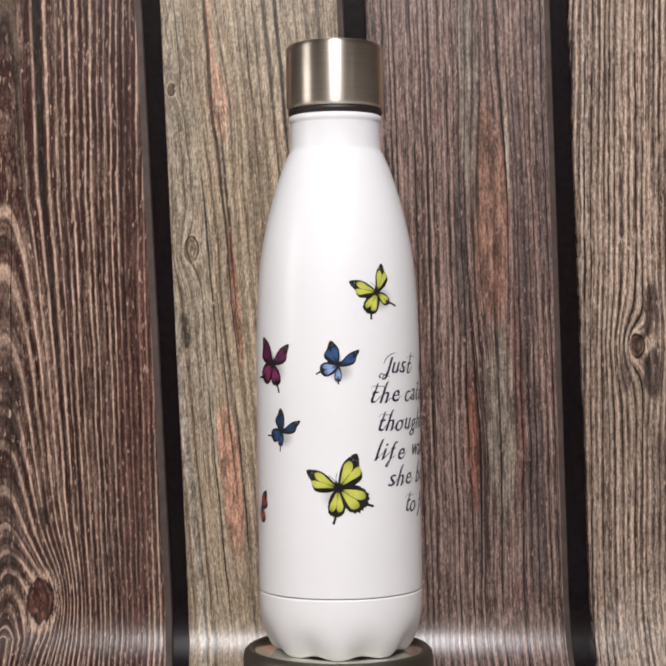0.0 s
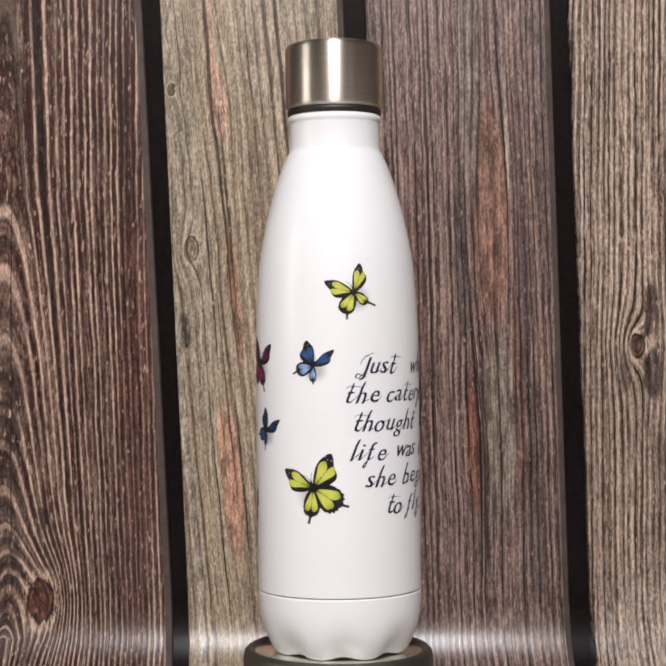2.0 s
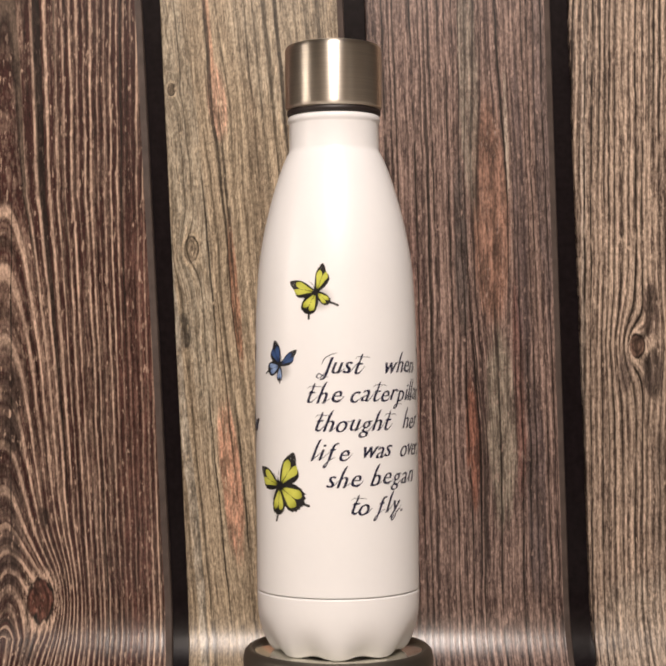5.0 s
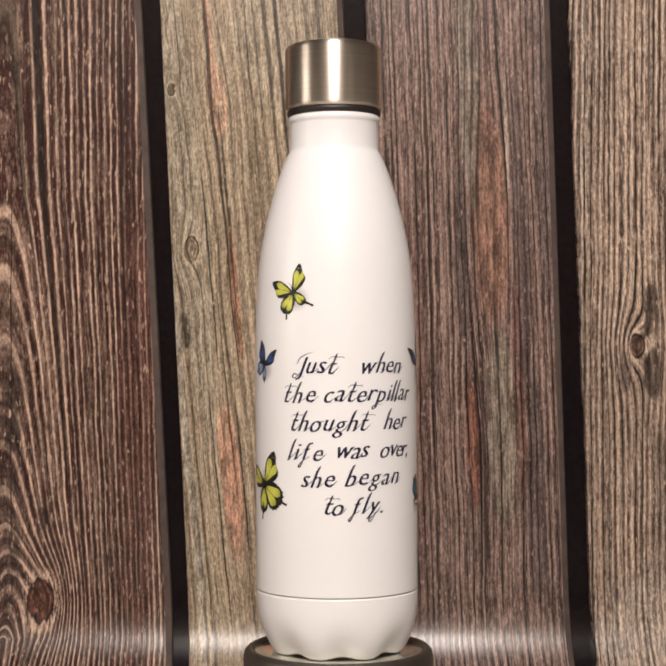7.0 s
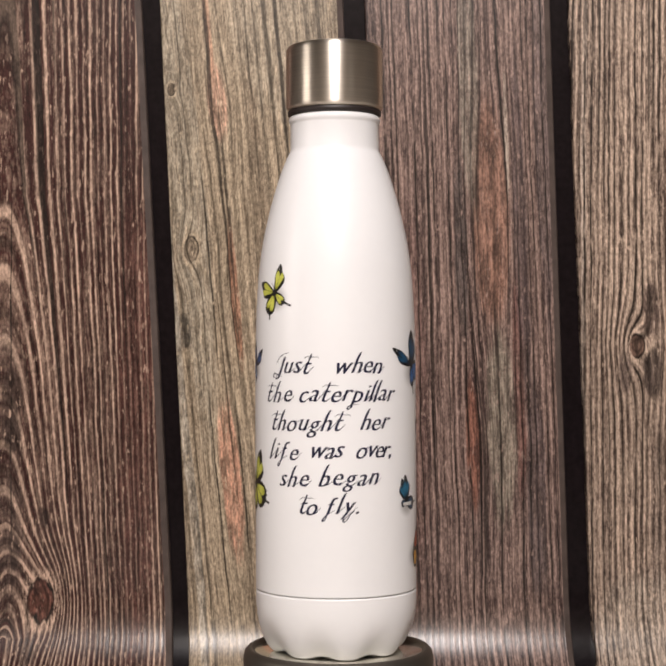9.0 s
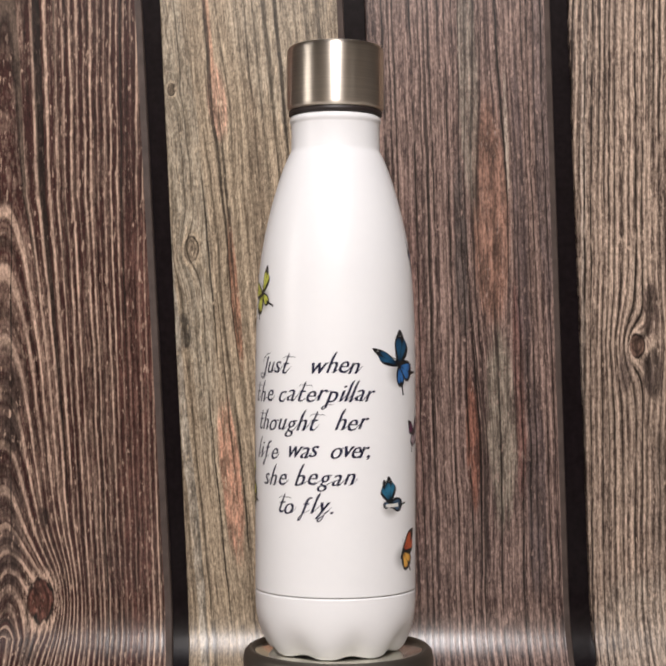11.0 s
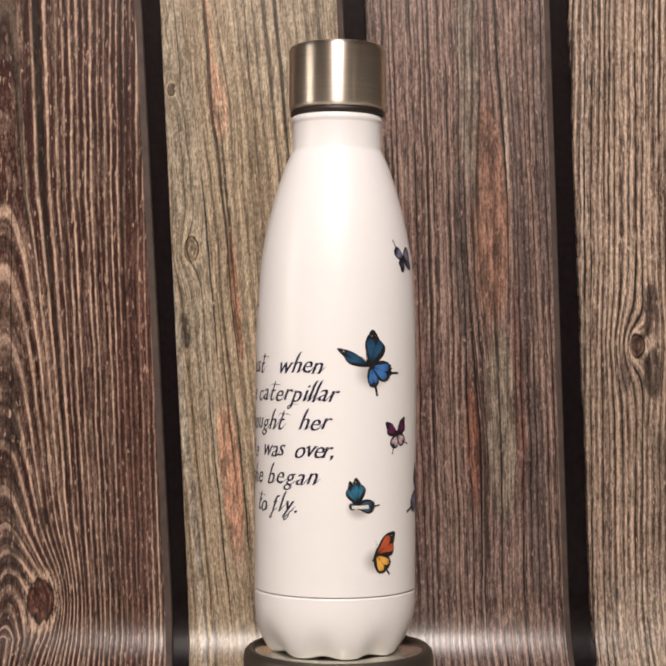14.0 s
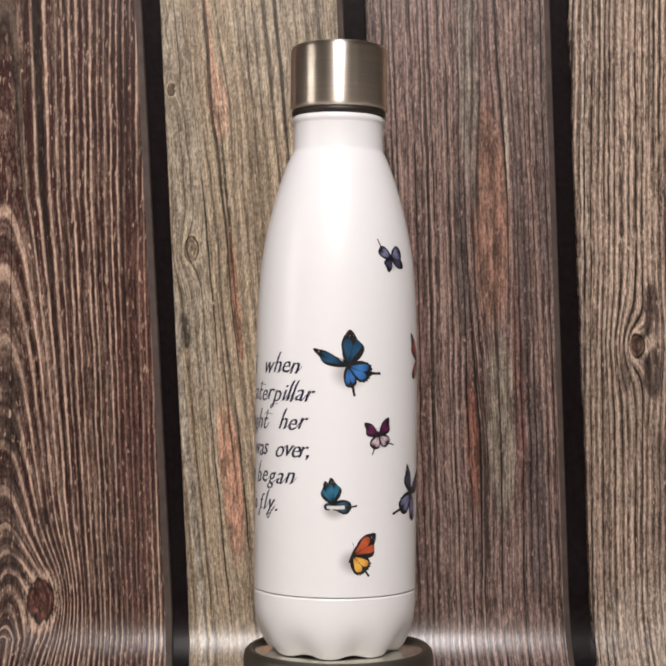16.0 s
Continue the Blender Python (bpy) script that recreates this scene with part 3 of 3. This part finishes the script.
TONES = {"lime": "lime green and black", "blue": "pale blue and black", "magenta": "magenta and black", "navy": "deep blue and black", "orange": "orange and black",
         "azure": "bright blue and black", "teal": "teal and black", "violet": "grey violet and black", "plum": "plum and pale pink", "rust": "rusty red and black"}


def butterfly(tone, turn, height, wings, tails):
    """A printed butterfly: black wings with veins, coloured cells, tails, body and pale dots."""
    a0 = radians(turn)
    tips = [Vector((x, y)) * 0.001 for _, x, y, _ in wings]
    fore = [t for t, w in zip(tips, wings) if w[0] == "f"]
    hind = [t for t, w in zip(tips, wings) if w[0] == "h"]
    size = max(t.length for t in tips)
    axis = (sum(fore, Vector((0, 0))) / len(fore) - sum(hind, Vector((0, 0))) / len(hind)).normalized()
    black, cells, dots = bmesh.new(), [], bmesh.new()
    for (kind, *_, width), tip in zip(wings, tips):
        along = tip.normalized()
        side = Vector((-along.y, along.x))
        if side.dot(axis) < 0:
            side = -side
        if kind == "h" and abs(along.dot(axis)) > 0.97:
            side = Vector((-along.y, along.x))
        L, plan = tip.length, FORE if kind == "f" else HIND
        place = lambda p: along * (p[0] * L) + side * (p[1] * L * width * (1.22 if kind == "f" else 1.0))
        outline = closed_curve(plan)
        if kind == "h":
            outline = [p * (1 + (0.035 * math.sin(40 * math.atan2(p[1], p[0])) if p[0] > 0.5 else 0)) for p in outline]
        shape(black, [place(p) for p in outline])
        # cells between the veins
        far = 0.74 if kind == "f" else 0.80
        spread = (-0.33, -0.06, 0.245) if kind == "f" else (-0.36, 0.05, 0.46)
        for lo, hi in zip(spread, spread[1:]):
            m, h = (lo + hi) / 2, (hi - lo) / 2 * 0.90
            start = 0.12 if kind == "f" else 0.14
            cell = closed_curve(((start, m * 0.20), (0.36, (m - h) * 0.58), (far - 0.14, m - h), (far, m - h * 0.4), (far + 0.03, m + h * 0.4), (far - 0.12, m + h), (0.36, (m + h) * 0.58)), 4)
            bm = bmesh.new()
            shape(bm, [place(p) for p in cell])
            cells.append((bm, INKS[tone][0 if kind == "f" else 1], L))
        if kind == "f" and size > 0.009:
            for i in range(4):
                c = place((0.88 - 0.03 * (i % 2), 0.20 - 0.11 * i))
                shape(dots, [c + Vector((math.cos(j), math.sin(j))) * (0.015 - 0.002 * i) * L for j in (0, 1.05, 2.1, 3.14, 4.2, 5.24)])
    for x, y in tails:
        end = Vector((x, y)) * 0.001
        base = min(hind, key=lambda h: (h - end).length) * 0.80
        stroke(black, [base, base.lerp(end, 0.5) + Vector((0.0001, 0.0002)), end], size * 0.042, size * 0.030)
        shape(black, [end + Vector((math.cos(j), math.sin(j))) * size * 0.042 for j in (0, 1.05, 2.1, 3.14, 4.2, 5.24)])
    stroke(black, [axis * size * 0.20, axis * size * 0.02, -axis * size * 0.24], size * 0.030, size * 0.045)
    for s in (-1, 1):
        side = Vector((-axis.y, axis.x)) * s
        stroke(black, [axis * size * 0.18, axis * size * 0.30 + side * size * 0.05, axis * size * 0.40 + side * size * 0.12], size * 0.008, size * 0.006)
    cut(black)
    wrap(black, a0, height, 0.00007)
    print_ob = part("butterfly_print", black, BLACK, bottle, TONES[tone] + " printed butterfly")
    # the soft grey drop shadow that is printed under it as part of the artwork
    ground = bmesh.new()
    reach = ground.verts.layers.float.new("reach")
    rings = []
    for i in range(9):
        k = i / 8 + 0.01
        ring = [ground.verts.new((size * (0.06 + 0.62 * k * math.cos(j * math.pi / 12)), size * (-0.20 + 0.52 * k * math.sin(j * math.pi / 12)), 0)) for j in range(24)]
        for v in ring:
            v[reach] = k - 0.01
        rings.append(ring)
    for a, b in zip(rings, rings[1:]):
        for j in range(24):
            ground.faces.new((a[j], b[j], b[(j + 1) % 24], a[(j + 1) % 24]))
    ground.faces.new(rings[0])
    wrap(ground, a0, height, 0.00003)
    part("printed_drop_shadow", ground, DROP_SHADOW, print_ob, "soft grey printed drop shadow")
    for bm, colour, length in cells:
        cut(bm)
        reach = bm.verts.layers.float.new("reach")
        for v in bm.verts:
            v[reach] = v.co.xy.length / length
        wrap(bm, a0, height, 0.00012)
        part("wing_cell", bm, colour, print_ob)
    if tone == "teal":
        stroke(dots, [(-0.0024, -0.0012), (0.0012, -0.0013), (0.0050, -0.0012)], 0.0006, 0.0008)
    if dots.verts:
        cut(dots)
        wrap(dots, a0, height, 0.00018)
        part("wing_dots", dots, PALE, print_ob, "pale dots on the wing tips")
    else:
        dots.free()


for row in BUTTERFLIES:
    butterfly(*row)


SLANT = 0.40


def glyph(letter, size):
    """One letter of the built-in font, thinned, as vertices and faces; its left end at 0."""
    data = bpy.data.curves.new("letter", "FONT")
    data.body, data.size, data.resolution_u, data.offset = letter, size, 3, -0.00013
    tmp = new("letter", data)
    bpy.context.view_layer.update()
    mesh = bpy.data.meshes.new_from_object(tmp.evaluated_get(bpy.context.evaluated_depsgraph_get()))
    bpy.data.objects.remove(tmp)
    bpy.data.curves.remove(data)
    lo = min(v.co.x for v in mesh.vertices)
    flat = ([(v.co.x - lo, v.co.y) for v in mesh.vertices], [tuple(p.vertices) for p in mesh.polygons])
    bpy.data.meshes.remove(mesh)
    return flat


GLYPHS = {c: glyph(c, 0.0106) for c in sorted(set("".join(row[0] for row in WORDS)))}


def swash(bm, points, width, level=0.0):
    """A pen stroke through the points (millimetres), thick on the way down and hairline elsewhere, tapering at both ends."""
    p = [Vector(q) * 0.001 for q in points]
    p = [2 * p[0] - p[1]] + p + [2 * p[-1] - p[-2]]
    line = []
    for k in range(1, len(p) - 2):
        for j in range(6):
            t = j / 6
            line.append(0.5 * (2 * p[k] + (p[k + 1] - p[k - 1]) * t + (2 * p[k - 1] - 5 * p[k] + 4 * p[k + 1] - p[k + 2]) * t * t + (3 * p[k] - p[k - 1] - 3 * p[k + 1] + p[k + 2]) * t ** 3))
    line.append(p[-2])
    rows = []
    for k, q in enumerate(line):
        d = (line[min(k + 1, len(line) - 1)] - line[max(k - 1, 0)]).normalized()
        w = width * 0.001 * (0.30 + 0.70 * math.sin(math.pi * (k + 0.5) / len(line))) * (0.5 + 0.5 * abs(d.y))
        rows.append([bm.verts.new((q.x - d.y * s * w, q.y + d.x * s * w, level)) for s in (1, -1)])
    for a, b in zip(rows, rows[1:]):
        bm.faces.new((a[0], a[1], b[1], b[0]))


def flourish(bm, c, x0, x1, last):
    """The tails and bars that the pen adds to a letter that spans x0 to x1 (millimetres)."""
    if c == "t":
        swash(bm, [(x0 - 1.3, 6.1), (x0 - 0.3, 7.0), (x1, 6.8), (x1 + 1.0, 6.9), (x1 + 2.3, 6.4)], 0.22, 0.00001)
        swash(bm, [((x0 + x1) / 2 - 0.2, 8.3), ((x0 + x1) / 2 - 0.2, 6.6), ((x0 + x1) / 2 - 0.2, 4.0)], 0.42, 0.00002)
    elif c in "hlb":
        swash(bm, [(x0 + 0.42, 5.0), (x0 + 0.44, 6.8), (x0 + 0.55, 8.0), (x0 + 0.95, 8.9)], 0.48, 0.00001)
    elif c == "f":
        swash(bm, [(x0 + 0.9, 1.0), (x0 + 0.8, -1.6), (x0 + 0.3, -2.9), (x0 - 0.3, -2.2), (x0 + 0.8, -0.2), (x1 + 0.9, 1.6)], 0.36, 0.00001)
    elif c == "y":
        swash(bm, [(x1 - 0.5, 0.4), (x1 - 0.6, -1.8), (x1 - 1.6, -3.2), (x1 - 2.3, -2.4), (x1 - 0.8, -0.6), (x1 + 0.9, 1.4)], 0.34, 0.00001)
    elif c == "p":
        swash(bm, [(x0 + 0.5, 0.0), (x0 + 0.4, -2.0), (x0 - 0.5, -3.1), (x0 - 1.1, -2.3), (x0 + 0.2, -1.2), (x1 - 0.2, -1.2)], 0.34, 0.00001)
    elif c == "J":
        swash(bm, [(x0 - 1.9, 4.0), (x0 - 1.5, 6.4), (x0 + 0.6, 8.0), (x1 + 1.2, 8.7)], 0.26, 0.00001)
        swash(bm, [(x1 - 0.6, 1.0), (x0 - 0.4, -1.6), (x0 - 2.0, -1.3), (x0 - 1.6, 0.1), (x0 + 0.4, -0.7), (x1 + 1.4, -1.4)], 0.30, 0.00001)
    if last and c not in ",.rs":
        swash(bm, [(x1 - 1.6, 0.25), (x1 - 0.6, 0.30), (x1 + 0.2, 0.9), (x1 + 1.4, 2.9)], 0.26, 0.00001)


def word(text, a, b, height):
    """A printed word between two angles: letters of the built-in font drawn with a broad pen, slanted, joined by hairlines."""
    a, b = radians(a), radians(b)
    want = ((b - a) * body_r(height) - SLANT * 0.0045) * 1.02
    widths = [max(x for x, y in GLYPHS[c][0]) for c in text]
    narrow = min(0.86, (want - 0.0004 * (len(text) - 1)) / sum(widths))
    gap = (want - narrow * sum(widths)) / max(1, len(text) - 1)
    bm = bmesh.new()
    x, ends = 0.0, []
    for k, (c, width) in enumerate(zip(text, widths)):
        lift = 0.0 if c in ",." else 0.00035 * math.sin(2.4 * k + len(text))
        verts, faces = GLYPHS[c]
        for nib in range(3):
            row = [bm.verts.new((x + px * narrow + (nib - 1) * 0.00024, py + lift + (nib - 1) * 0.00005, nib * 0.000006)) for px, py in verts]
            for f in faces:
                bm.faces.new([row[i] for i in f])
        ends.append((1000 * x, 1000 * (x + width * narrow)))
        x += width * narrow + gap
    for k, c in enumerate(text):
        flourish(bm, c, *ends[k], last=k == len(text) - 1 or text[k + 1] in ",.")
        if k + 1 < len(text) and text[k + 1] not in ",." and c not in "Jfyp":
            if c in "rovw":
                swash(bm, [(ends[k][1] - 0.6, 4.5), (ends[k][1] - 0.1, 4.0), (ends[k][1] + 0.2, 4.1), (ends[k + 1][0] + 0.3, 4.7)], 0.22, 0.00002)
                continue
            top = 2.2 if text[k + 1] in "aeocgs" else 3.8
            swash(bm, [(ends[k][1] - 1.3, 0.30), (ends[k][1] - 0.4, 0.25), (ends[k][1] + 0.2, 0.8), (ends[k + 1][0] + 0.3, top)], 0.26, 0.00002)
    for v in bm.verts:
        v.co.x += SLANT * (v.co.y - 0.00275) - want / 2
    cut(bm)
    wrap(bm, (a + b) / 2, height, 0.00006)
    part("printed_word", bm, INK, bottle, "navy printed lettering")


for row in WORDS:
    word(*row)


# ---- what moves ----
TURNS = ((0.0, 68.70), (2.0, 51.92), (4.0, 34.66), (6.0, 17.28), (8.0, 0.00), (10.0, -17.07), (12.0, -33.95), (14.0, -50.77), (16.0, -67.81))


def motions():
    stand = pose(-0.00069, -0.00164, -0.0, -0.62, -0.30, 0)
    walk(bottle, [(t, Matrix.Rotation(radians(a), 4, "Z") @ Matrix.Translation((0, 0, 0.0006)) @ stand) for t, a in TURNS])
    walk(platform, [(t, Matrix.Rotation(radians(a), 4, "Z")) for t, a in TURNS])


motions()
